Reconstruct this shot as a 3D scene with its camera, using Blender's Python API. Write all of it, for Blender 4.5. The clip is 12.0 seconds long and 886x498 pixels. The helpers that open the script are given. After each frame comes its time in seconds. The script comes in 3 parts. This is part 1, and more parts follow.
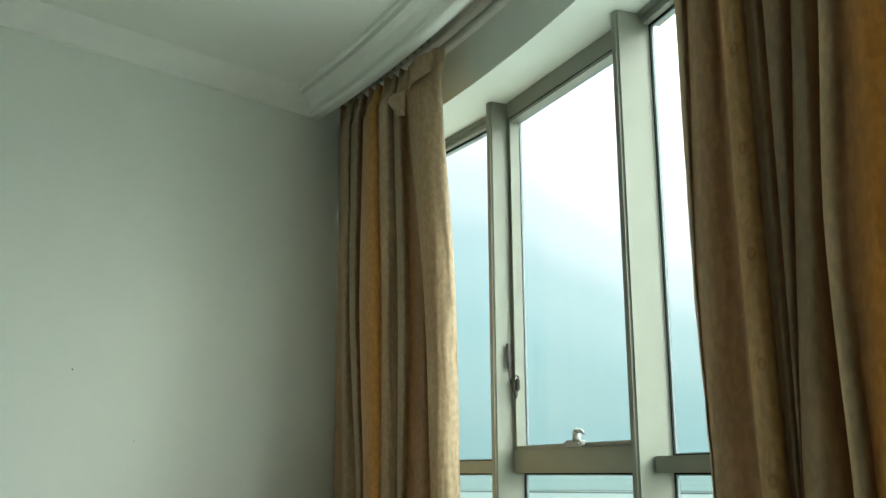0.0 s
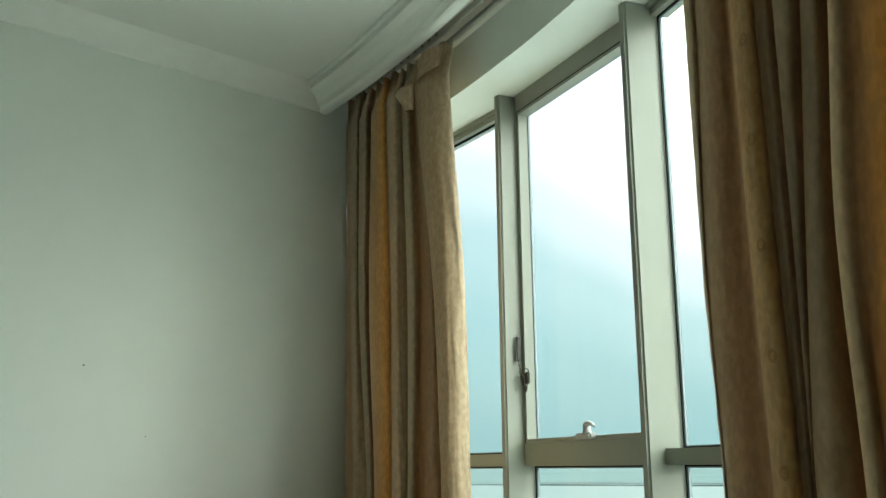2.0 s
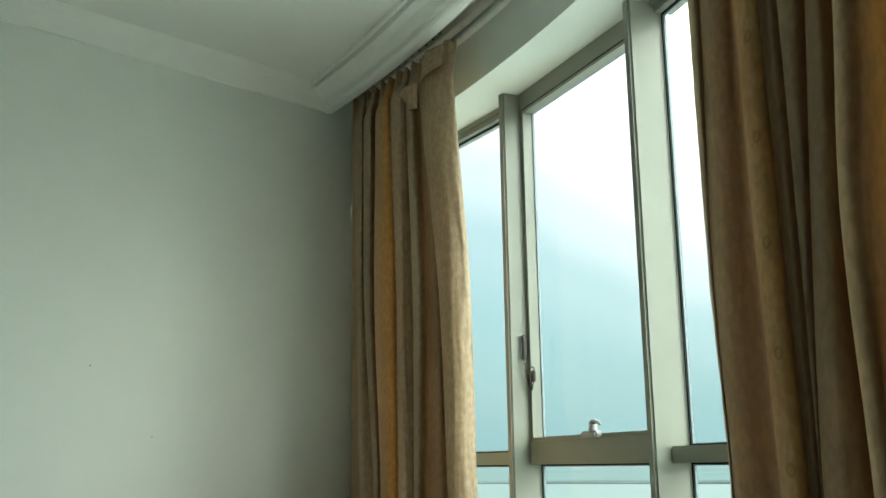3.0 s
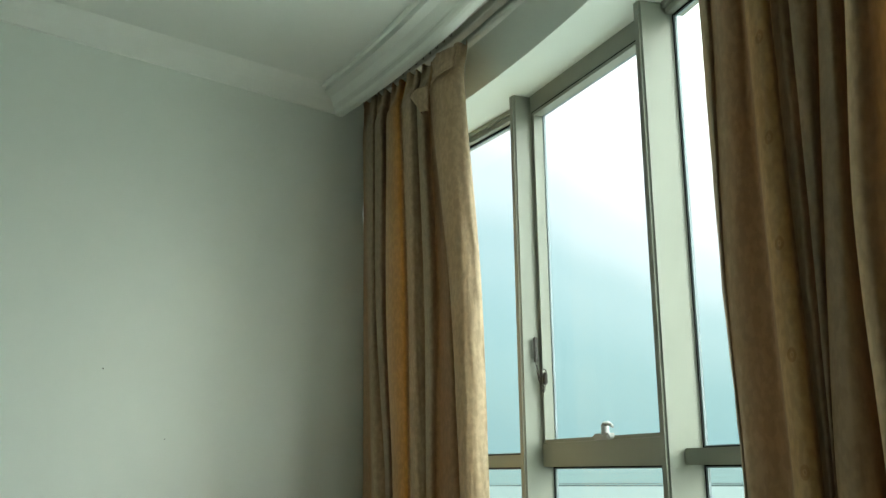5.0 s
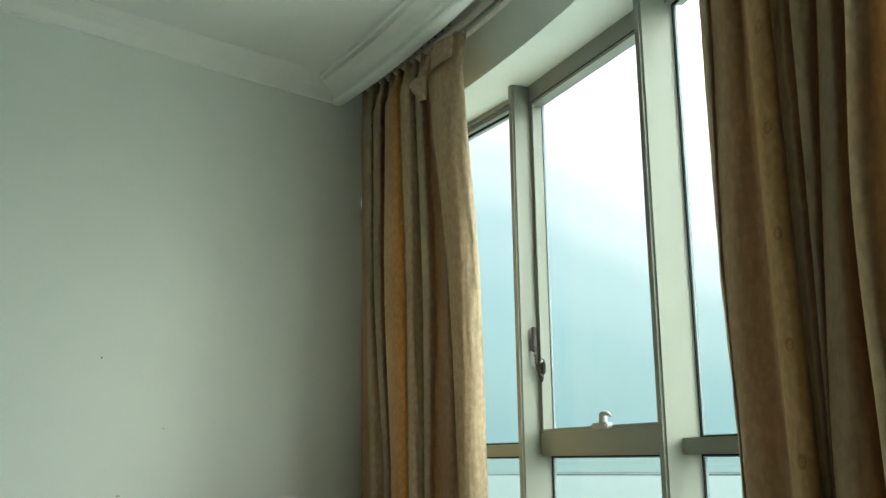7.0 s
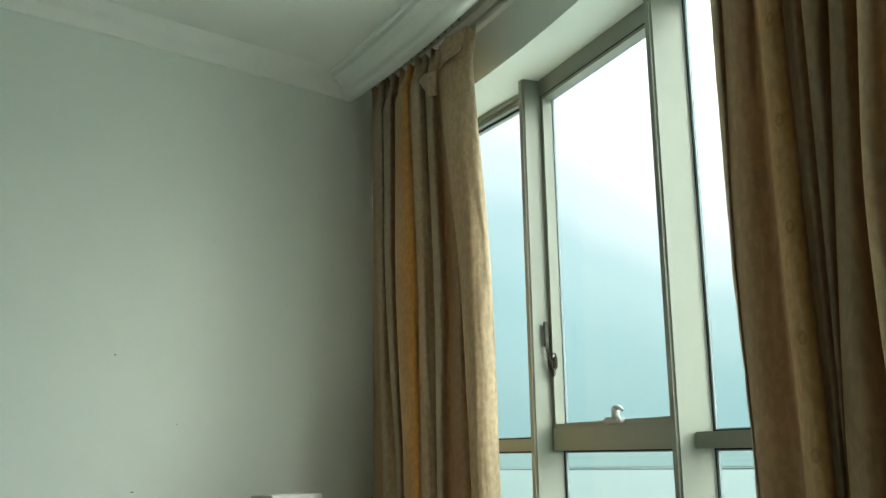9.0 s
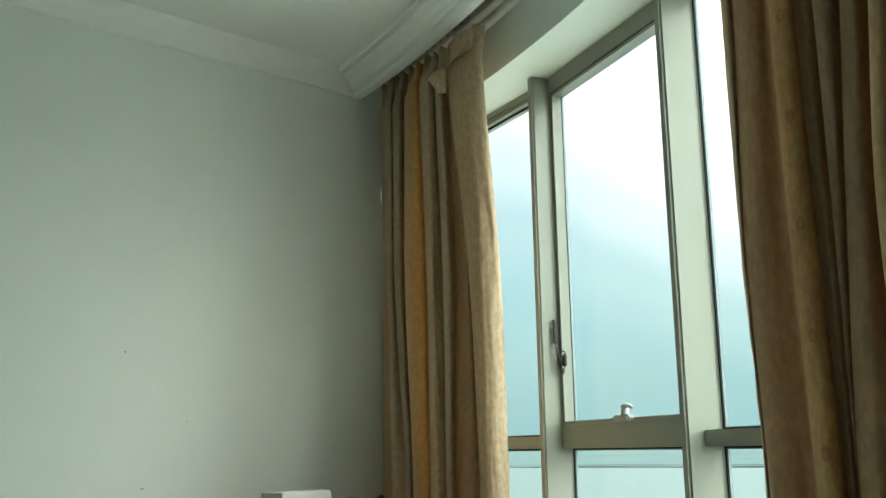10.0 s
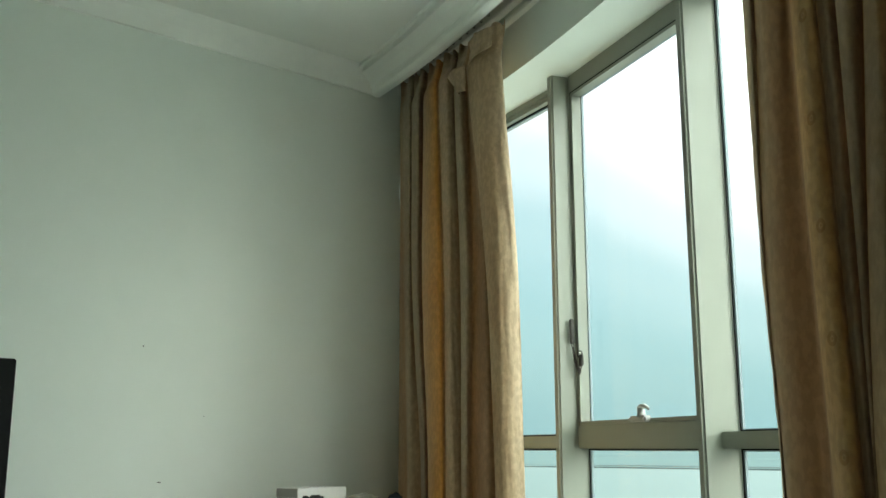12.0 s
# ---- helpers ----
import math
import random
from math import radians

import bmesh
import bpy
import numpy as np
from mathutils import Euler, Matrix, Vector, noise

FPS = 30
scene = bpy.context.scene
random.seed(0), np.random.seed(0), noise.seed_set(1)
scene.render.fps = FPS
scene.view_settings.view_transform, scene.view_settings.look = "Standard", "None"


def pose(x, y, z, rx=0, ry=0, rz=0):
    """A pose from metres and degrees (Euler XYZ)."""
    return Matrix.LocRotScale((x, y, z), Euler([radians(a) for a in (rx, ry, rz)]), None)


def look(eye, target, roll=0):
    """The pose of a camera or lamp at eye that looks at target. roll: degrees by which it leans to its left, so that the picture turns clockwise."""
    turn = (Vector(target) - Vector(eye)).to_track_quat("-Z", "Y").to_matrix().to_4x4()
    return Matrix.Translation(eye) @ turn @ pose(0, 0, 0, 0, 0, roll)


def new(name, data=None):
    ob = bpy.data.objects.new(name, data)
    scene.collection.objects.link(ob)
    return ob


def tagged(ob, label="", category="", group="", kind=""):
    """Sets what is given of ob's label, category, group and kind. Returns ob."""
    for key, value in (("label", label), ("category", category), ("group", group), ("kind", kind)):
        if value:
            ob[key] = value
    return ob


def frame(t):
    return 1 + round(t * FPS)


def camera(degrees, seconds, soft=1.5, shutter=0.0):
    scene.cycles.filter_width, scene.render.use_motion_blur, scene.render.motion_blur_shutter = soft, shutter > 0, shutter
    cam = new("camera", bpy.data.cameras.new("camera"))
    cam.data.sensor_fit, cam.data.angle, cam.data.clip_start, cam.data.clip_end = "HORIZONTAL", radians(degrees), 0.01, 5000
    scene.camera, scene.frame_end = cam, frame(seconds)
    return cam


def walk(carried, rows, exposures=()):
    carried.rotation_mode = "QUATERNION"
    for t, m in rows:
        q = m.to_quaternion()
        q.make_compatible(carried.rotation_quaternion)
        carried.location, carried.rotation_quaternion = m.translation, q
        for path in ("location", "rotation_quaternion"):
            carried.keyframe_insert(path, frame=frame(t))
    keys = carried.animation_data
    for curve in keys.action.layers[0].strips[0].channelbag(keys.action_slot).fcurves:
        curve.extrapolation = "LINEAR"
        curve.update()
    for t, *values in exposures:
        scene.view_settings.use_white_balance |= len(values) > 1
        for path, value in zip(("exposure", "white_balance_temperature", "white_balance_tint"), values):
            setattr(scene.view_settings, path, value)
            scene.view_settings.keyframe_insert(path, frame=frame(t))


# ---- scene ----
# ---- camera ----
cam = camera(49.0, 12.0)


def turn(yaw, pitch, roll):
    """The camera's place and turn: it stays where it is held."""
    return pose(0, 0, 1.15, 90 + pitch, 0, yaw) @ pose(0, 0, 0, 0, 0, roll)


PATH = [
    (0.0, turn(-43.796, 12.949, -0.323)),
    (0.5, turn(-43.547, 12.954, -0.252)),
    (1.0, turn(-43.496, 12.919, -0.300)),
    (1.5, turn(-43.391, 12.762, -0.436)),
    (2.0, turn(-43.251, 12.587, -0.620)),
    (2.5, turn(-43.095, 12.512, -0.772)),
    (3.0, turn(-42.946, 12.516, -0.846)),
    (5.0, turn(-42.259, 12.662, -0.873)),
    (5.5, turn(-42.148, 12.565, -0.843)),
    (6.0, turn(-42.154, 12.415, -0.864)),
    (6.5, turn(-42.269, 12.214, -0.836)),
    (7.0, turn(-42.342, 12.054, -0.846)),
    (9.0, turn(-41.672, 11.785, -1.073)),
    (9.5, turn(-41.371, 11.664, -1.092)),
    (10.0, turn(-41.117, 11.654, -0.954)),
    (10.5, turn(-40.918, 11.693, -0.742)),
    (11.0, turn(-40.680, 11.723, -0.470)),
    (11.5, turn(-40.408, 11.707, -0.263)),
    (12.0, turn(-40.059, 11.553, -0.110)),
]
walk(cam, PATH)

# ---- light: a thick bright haze over water ----
world = bpy.data.worlds.new("world")
world.use_nodes = True
scene.world = world
wn, wl = world.node_tree.nodes, world.node_tree.links
wn.clear()
w_out = wn.new("ShaderNodeOutputWorld")
w_bg = wn.new("ShaderNodeBackground")
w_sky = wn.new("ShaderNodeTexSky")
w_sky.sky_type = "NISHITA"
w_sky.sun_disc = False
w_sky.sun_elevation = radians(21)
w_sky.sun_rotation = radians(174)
w_sky.dust_density = 6.0
w_co = wn.new("ShaderNodeTexCoord")
w_sep = wn.new("ShaderNodeSeparateXYZ")
w_dot = wn.new("ShaderNodeVectorMath")
w_dot.operation = "DOT_PRODUCT"
w_dot.inputs[1].default_value = (0.296, -0.220, 0.929)
w_noise = wn.new("ShaderNodeTexNoise")
w_noise.inputs["Scale"].default_value = 2.2
w_noise.inputs["Detail"].default_value = 3
w_add = wn.new("ShaderNodeMath")
w_add.operation = "MULTIPLY_ADD"
w_add.inputs[1].default_value = 0.08
w_ramp = wn.new("ShaderNodeValToRGB")
w_ramp.color_ramp.interpolation = "EASE"
stops = [(0.38, (0.205, 0.355, 0.366)), (0.455, (0.222, 0.375, 0.384)), (0.50, (0.298, 0.435, 0.437)), (0.53, (0.47, 0.555, 0.555)), (0.56, (0.65, 0.69, 0.695)), (0.60, (0.93, 0.98, 0.96)), (0.665, (1.5, 1.72, 1.62)), (0.80, (2.7, 3.25, 3.0)), (1.0, (4.0, 4.9, 4.5))]
while len(w_ramp.color_ramp.elements) < len(stops):
    w_ramp.color_ramp.elements.new(0.5)
for el, (at, col) in zip(w_ramp.color_ramp.elements, stops):
    el.position, el.color = at, (*col, 1)
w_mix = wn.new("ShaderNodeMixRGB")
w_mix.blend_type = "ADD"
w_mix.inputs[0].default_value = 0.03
wl.new(w_co.outputs["Generated"], w_dot.inputs[0])
wl.new(w_co.outputs["Generated"], w_noise.inputs["Vector"])
wl.new(w_noise.outputs["Fac"], w_add.inputs[0])
w_half = wn.new("ShaderNodeMath")
w_half.operation = "MULTIPLY_ADD"
w_half.inputs[1].default_value, w_half.inputs[2].default_value = 0.60, 0.307
wl.new(w_dot.outputs["Value"], w_half.inputs[0])
wl.new(w_half.outputs[0], w_add.inputs[2])
wl.new(w_add.outputs[0], w_ramp.inputs[0])
wl.new(w_ramp.outputs[0], w_mix.inputs[1])
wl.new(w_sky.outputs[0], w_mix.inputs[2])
wl.new(w_mix.outputs[0], w_bg.inputs["Color"])
w_bg.inputs["Strength"].default_value = 1.0
wl.new(w_bg.outputs[0], w_out.inputs[0])

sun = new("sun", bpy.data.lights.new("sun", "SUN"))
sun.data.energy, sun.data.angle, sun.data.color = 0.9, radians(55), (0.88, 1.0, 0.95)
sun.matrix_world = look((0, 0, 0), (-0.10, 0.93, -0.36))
scene.view_settings.exposure = 0.86


# ---- materials ----
def material(name, colour, rough=0.6, metal=0.0, spread=0.08, grain=30.0, bump=0.05, stain=2.0, bump_scale=200.0):
    """Principled material with variation at two scales and a fine relief."""
    m = bpy.data.materials.new(name)
    m.use_nodes = True
    n, l = m.node_tree.nodes, m.node_tree.links
    b = n["Principled BSDF"]
    b.inputs["Roughness"].default_value, b.inputs["Metallic"].default_value = rough, metal
    co = n.new("ShaderNodeTexCoord")
    fine, broad, rel = (n.new("ShaderNodeTexNoise") for _ in range(3))
    for node, scale, detail in ((fine, grain, 4), (broad, stain, 5), (rel, bump_scale, 3)):
        node.inputs["Scale"].default_value, node.inputs["Detail"].default_value = scale, detail
        l.new(co.outputs["Object"], node.inputs["Vector"])
    mean = n.new("ShaderNodeMath")
    mean.operation = "ADD"
    l.new(fine.outputs["Fac"], mean.inputs[0])
    l.new(broad.outputs["Fac"], mean.inputs[1])
    ramp = n.new("ShaderNodeMapRange")
    ramp.inputs["From Min"].default_value, ramp.inputs["From Max"].default_value = 0.6, 1.4
    ramp.inputs["To Min"].default_value, ramp.inputs["To Max"].default_value = 1 - spread, 1 + spread
    l.new(mean.outputs[0], ramp.inputs["Value"])
    tint = n.new("ShaderNodeVectorMath")
    tint.operation = "SCALE"
    tint.inputs[0].default_value = colour
    l.new(ramp.outputs[0], tint.inputs["Scale"])
    l.new(tint.outputs[0], b.inputs["Base Color"])
    bp = n.new("ShaderNodeBump")
    bp.inputs["Strength"].default_value, bp.inputs["Distance"].default_value = bump, 0.002
    l.new(rel.outputs["Fac"], bp.inputs["Height"])
    l.new(bp.outputs[0], b.inputs["Normal"])
    return m


def glass_material():
    m = bpy.data.materials.new("window_glass")
    m.use_nodes = True
    b = m.node_tree.nodes["Principled BSDF"]
    b.inputs["Base Color"].default_value = (0.95, 0.99, 0.985, 1)
    b.inputs["Transmission Weight"].default_value = 1.0
    b.inputs["Roughness"].default_value = 0.0
    b.inputs["IOR"].default_value = 1.22
    return m


def cloth_material(name, bands, rings=None, glow=0.12):
    """Woven curtain cloth. bands: (place across the cloth, colour with fold shade painted in); rings: (band's middle,
    half width, spacing).
    """
    m = bpy.data.materials.new(name)
    m.use_nodes = True
    n, l = m.node_tree.nodes, m.node_tree.links
    b = n["Principled BSDF"]
    uv = n.new("ShaderNodeUVMap")
    uv.uv_map = "cloth"
    sep = n.new("ShaderNodeSeparateXYZ")
    l.new(uv.outputs[0], sep.inputs[0])
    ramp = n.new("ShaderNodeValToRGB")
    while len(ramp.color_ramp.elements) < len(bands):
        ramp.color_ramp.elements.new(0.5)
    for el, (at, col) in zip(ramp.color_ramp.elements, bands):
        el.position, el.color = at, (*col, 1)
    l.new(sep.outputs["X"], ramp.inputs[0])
    co = n.new("ShaderNodeTexCoord")
    leaf = n.new("ShaderNodeTexVoronoi")
    leaf.feature = "SMOOTH_F1"
    leaf.inputs["Scale"].default_value = 32
    warp = n.new("ShaderNodeTexNoise")
    warp.inputs["Scale"].default_value = 1.0
    warp.inputs["Detail"].default_value = 4
    drawn = n.new("ShaderNodeMapping")
    drawn.inputs["Scale"].default_value = (62, 62, 40)
    l.new(co.outputs["Object"], drawn.inputs[0])
    l.new(drawn.outputs[0], warp.inputs["Vector"])
    l.new(co.outputs["Object"], leaf.inputs["Vector"])
    both = n.new("ShaderNodeMath")
    both.operation = "MULTIPLY"
    l.new(warp.outputs["Fac"], both.inputs[0])
    l.new(leaf.outputs["Distance"], both.inputs[1])
    vary = n.new("ShaderNodeMapRange")
    vary.inputs["From Min"].default_value, vary.inputs["From Max"].default_value = 0.44, 0.58
    vary.inputs["To Min"].default_value, vary.inputs["To Max"].default_value = 0.90, 1.07
    l.new(warp.outputs["Fac"], vary.inputs["Value"])
    shade = n.new("ShaderNodeVectorMath")
    shade.operation = "SCALE"
    l.new(ramp.outputs[0], shade.inputs[0])
    l.new(vary.outputs[0], shade.inputs["Scale"])
    colour = shade.outputs[0]
    if rings:
        middle, half, spacing = rings

        def calc(op, a, c=None, d=None):
            node = n.new("ShaderNodeMath")
            node.operation = op
            for i, value in enumerate((a, c, d)):
                if value is None:
                    continue
                if isinstance(value, (int, float)):
                    node.inputs[i].default_value = value
                else:
                    l.new(value, node.inputs[i])
            return node.outputs[0]
        across = calc("DIVIDE", calc("SUBTRACT", sep.outputs["X"], middle), half)
        along = calc("MULTIPLY", calc("SUBTRACT", calc("FRACT", calc("DIVIDE", calc("SUBTRACT", sep.outputs["Y"], 0.0084), spacing)), 0.5), spacing / 0.013)
        dist = calc("SQRT", calc("ADD", calc("MULTIPLY", across, across), calc("MULTIPLY", along, along)))
        ring = calc("COMPARE", dist, 0.75, 0.30)
        dot = calc("LESS_THAN", dist, 0.25)
        both_rings = calc("MAXIMUM", ring, dot)
        mix = n.new("ShaderNodeMixRGB")
        mix.blend_type = "MULTIPLY"
        mix.inputs[2].default_value = (0.80, 0.72, 0.62, 1)
        l.new(both_rings, mix.inputs[0])
        l.new(colour, mix.inputs[1])
        colour = mix.outputs[0]
    weave = n.new("ShaderNodeTexNoise")
    weave.inputs["Scale"].default_value = 300
    l.new(co.outputs["Object"], weave.inputs["Vector"])
    stretch = n.new("ShaderNodeMapping")
    stretch.inputs["Scale"].default_value = (22, 22, 3.5)
    l.new(co.outputs["Object"], stretch.inputs[0])
    wrinkle = n.new("ShaderNodeTexNoise")
    wrinkle.inputs["Scale"].default_value, wrinkle.inputs["Detail"].default_value = 1.0, 4
    l.new(stretch.outputs[0], wrinkle.inputs["Vector"])
    big = n.new("ShaderNodeBump")
    big.inputs["Strength"].default_value, big.inputs["Distance"].default_value = 0.6, 0.018
    l.new(wrinkle.outputs["Fac"], big.inputs["Height"])
    bp = n.new("ShaderNodeBump")
    bp.inputs["Strength"].default_value, bp.inputs["Distance"].default_value = 0.25, 0.002
    l.new(both.outputs[0], bp.inputs["Height"])
    l.new(big.outputs[0], bp.inputs["Normal"])
    l.new(colour, b.inputs["Base Color"])
    l.new(bp.outputs[0], b.inputs["Normal"])
    b.inputs["Roughness"].default_value = 0.75
    b.inputs["Sheen Weight"].default_value = 0.05
    thin = n.new("ShaderNodeBsdfTranslucent")
    l.new(colour, thin.inputs["Color"])
    mixed = n.new("ShaderNodeMixShader")
    mixed.inputs[0].default_value = glow
    l.new(b.outputs[0], mixed.inputs[1])
    l.new(thin.outputs[0], mixed.inputs[2])
    l.new(mixed.outputs[0], n["Material Output"].inputs["Surface"])
    return m


PAINT = material("wall_paint", (0.765, 0.82, 0.765), 0.7, spread=0.025, grain=6, bump=0.06, stain=0.9, bump_scale=90)
PANEL = material("back_wall_paint", (0.74, 0.73, 0.66), 0.7, spread=0.03, grain=6)
CEIL = material("ceiling_paint", (0.80, 0.83, 0.785), 0.8, spread=0.02, grain=5, bump=0.04, stain=0.7, bump_scale=80)
PLASTER = material("cornice_plaster", (0.83, 0.86, 0.815), 0.65, spread=0.03, grain=12, bump=0.05)
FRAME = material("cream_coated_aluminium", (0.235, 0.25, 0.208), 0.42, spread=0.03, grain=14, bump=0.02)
CAP = material("outer_aluminium", (0.20, 0.25, 0.28), 0.5, 0.1)
GASKET = material("black_rubber", (0.004, 0.004, 0.004), 1.0, bump=0.0)
GASKET.node_tree.nodes["Principled BSDF"].inputs["Specular IOR Level"].default_value = 0.1
GLASS = glass_material()
FLOOR = material("floor_tile", (0.64, 0.62, 0.56), 0.35, spread=0.08, grain=5)
WHITE_METAL = material("white_handle_paint", (0.38, 0.39, 0.38), 0.25, bump=0.0)
STEEL = material("tarnished_steel", (0.026, 0.021, 0.015), 0.55, 0.0, spread=0.25, grain=120)
TRACK = material("track_plastic", (0.55, 0.54, 0.49), 0.5)
BLACK = material("black_plastic", (0.004, 0.004, 0.0045), 0.6, spread=0.1)
BLACK.node_tree.nodes["Principled BSDF"].inputs["Specular IOR Level"].default_value = 0.15
WOOD = material("dark_dresser_wood", (0.10, 0.06, 0.035), 0.45, spread=0.25, grain=18)
CARD = material("white_card", (0.80, 0.80, 0.78), 0.55, spread=0.03)
GREYCARD = material("grey_card", (0.46, 0.43, 0.41), 0.6, spread=0.05)
BAG = material("grey_plastic_film", (0.36, 0.35, 0.31), 0.35, spread=0.15, grain=30, bump=0.3)
DARKCLOTH = material("dark_green_cloth", (0.020, 0.030, 0.026), 0.9, spread=0.25, grain=60, bump=0.3)
TEAL = material("dark_teal_cloth", (0.018, 0.035, 0.045), 0.85, spread=0.25, grain=60, bump=0.3)
MARK = material("dark_wall_mark", (0.06, 0.055, 0.05), 0.9)

# BROWN paints crease shade, PALE lit folds and edge; GOLD, HONEY are the stripe
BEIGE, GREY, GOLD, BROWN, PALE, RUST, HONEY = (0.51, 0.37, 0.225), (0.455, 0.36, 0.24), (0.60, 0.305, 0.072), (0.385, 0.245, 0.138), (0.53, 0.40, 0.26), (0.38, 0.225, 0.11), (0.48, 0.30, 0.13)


# ---- building helpers ----
def part(name, bm, mat, parent=None, label="", smooth=False):
    me = bpy.data.meshes.new(name)
    bmesh.ops.recalc_face_normals(bm, faces=bm.faces)
    bm.to_mesh(me)
    bm.free()
    if mat:
        me.materials.append(mat)
    if smooth:
        for poly in me.polygons:
            poly.use_smooth = True
    ob = new(name, me)
    if parent:
        ob.parent = parent
    if label:
        ob["label"] = label
    return ob


def slab(x0, x1, y0, y1, z0, z1, bevel=0.0, bm=None, segments=2):
    """A box between the given planes, with rounded edges if bevel is given."""
    own = bmesh.new()
    made = bmesh.ops.create_cube(own, size=1)["verts"]
    for v in made:
        v.co = Vector((x0 + (v.co.x + 0.5) * (x1 - x0), y0 + (v.co.y + 0.5) * (y1 - y0), z0 + (v.co.z + 0.5) * (z1 - z0)))
    if bevel:
        bmesh.ops.bevel(own, geom=own.edges[:], offset=bevel, segments=segments, affect="EDGES")
    if bm is None:
        return own
    me = bpy.data.meshes.new("tmp")
    own.to_mesh(me)
    own.free()
    bm.from_mesh(me)
    bpy.data.meshes.remove(me)
    return bm


def tube(points, radius, sides=8, bm=None, closed=False):
    """A round rod along points."""
    bm = bm or bmesh.new()
    pts = [Vector(p) for p in points]
    rings = []
    n = len(pts)
    for i, p in enumerate(pts):
        a = pts[(i - 1) % n] if closed else pts[max(i - 1, 0)]
        b = pts[(i + 1) % n] if closed else pts[min(i + 1, n - 1)]
        d = (b - a).normalized()
        side = d.cross(Vector((0.31, 0.17, 0.93))).normalized()
        up = side.cross(d)
        r = radius[i] if isinstance(radius, (list, tuple)) else radius
        rings.append([bm.verts.new(p + (side * math.cos(k * math.tau / sides) + up * math.sin(k * math.tau / sides)) * r) for k in range(sides)])
    for i in range(n if closed else n - 1):
        a, b = rings[i], rings[(i + 1) % n]
        for k in range(sides):
            bm.faces.new((a[k], a[(k + 1) % sides], b[(k + 1) % sides], b[k]))
    if not closed:
        bm.faces.new(rings[0])
        bm.faces.new(rings[-1])
    return bm


# The glazed front stands on a circle round CX, CY; angles in degrees.
CX, CY = -4.872, 4.55
FRONT = 7.826          # distance of the sash faces' plane from the centre
STEP = 6.25            # one bay
MIDDLE = -18.76        # the middle bay of the three that are seen
NORTH = 3.423          # face of the plain wall
CEILING, SOFFIT = 2.821, 2.562
RECESS = 2.868
LINTEL, LINTEL_Z = 7.616, 2.555   # the lintel's inner face, and its foot, from which the soffit rises outward


def on_arc(radius, deg, z=0.0):
    return Vector((CX + radius * math.cos(radians(deg)), CY + radius * math.sin(radians(deg)), z))


def wall_angle(radius, y=NORTH):
    return math.degrees(math.asin((y - CY) / radius))


def arc_sweep(profile, last, first=None, steps=72, y_end=NORTH):
    """A closed profile of (radius, z) swept round the centre, from the north wall to the angle last."""
    bm = bmesh.new()
    rings = []
    for i in range(steps + 1):
        f = i / steps
        ring = []
        for r, z in profile:
            a0 = wall_angle(r, y_end) if first is None else first
            ring.append(bm.verts.new(on_arc(r, a0 + (last - a0) * f, z)))
        rings.append(ring)
    k = len(profile)
    for a, b in zip(rings, rings[1:]):
        for j in range(k):
            bm.faces.new((a[j], a[(j + 1) % k], b[(j + 1) % k], b[j]))
    bm.faces.new(rings[0])
    bm.faces.new(rings[-1])
    return bm


LAST = MIDDLE - 3.5 * STEP   # where the glazing ends beside the camera
END = -60.0                  # where the curved wall meets the south wall
SOUTH = on_arc(7.30, END).y
WEST = -1.6

# ---- shell ----
def structure(ob, label, category):
    return tagged(ob, label, category, kind="structure")


structure(part("wall_north", slab(WEST - 0.2, 3.2, NORTH, NORTH + 0.2, 0, 3.1), PAINT), "plain off-white painted wall with a few dark specks", "wall")
structure(part("wall_west", slab(WEST - 0.2, WEST, SOUTH - 0.2, NORTH, 0, 3.1), PANEL), "plain off-white painted wall", "wall")
structure(part("wall_south", slab(WEST, -0.50, SOUTH - 0.2, SOUTH, 0, 3.1), PANEL), "plain off-white painted wall", "wall")
structure(part("wall_east", arc_sweep([(LINTEL, LINTEL_Z), (LINTEL, 3.1), (7.915, 3.1), (7.915, SOFFIT), (7.83, SOFFIT)], END, y_end=NORTH), PAINT), "curved painted lintel over the windows", "wall")
structure(part("wall_east_pier", arc_sweep([(LINTEL, 0), (LINTEL, LINTEL_Z - 0.001), (7.83, SOFFIT - 0.001), (7.915, SOFFIT - 0.001), (7.915, 0)], END, first=LAST - 0.4, steps=24), PAINT), "curved painted wall beside the windows", "wall")
structure(part("floor", slab(WEST - 0.2, 3.2, SOUTH - 0.2, NORTH + 0.2, -0.15, 0), FLOOR), "pale stone tiled floor", "floor")


def ceiling():
    """Ceiling slab up to the curtain pocket's fascia, and the pocket's own higher ceiling."""
    bm = bmesh.new()
    edge = []
    r = 7.40
    a0 = wall_angle(r)
    a1 = math.degrees(math.asin((SOUTH - CY) / r))
    for i in range(73):
        p = on_arc(r, a0 + (a1 - a0) * i / 72)
        edge.append((p.x, p.y))
    edge += [(WEST, SOUTH), (WEST, NORTH)]
    low = [bm.verts.new((x, y, CEILING)) for x, y in edge]
    high = [bm.verts.new((x, y, 3.1)) for x, y in edge]
    bm.faces.new(low)
    bm.faces.new(high)
    for i in range(len(edge)):
        j = (i + 1) % len(edge)
        bm.faces.new((low[i], low[j], high[j], high[i]))
    return bm


structure(part("ceiling", ceiling(), CEIL), "flat white painted ceiling", "ceiling")
structure(part("ceiling_pocket", arc_sweep([(7.402, RECESS), (7.402, 3.1), (LINTEL - 0.001, 3.1), (LINTEL - 0.001, RECESS)], END), CEIL), "recessed ceiling strip over the curtain track", "ceiling")

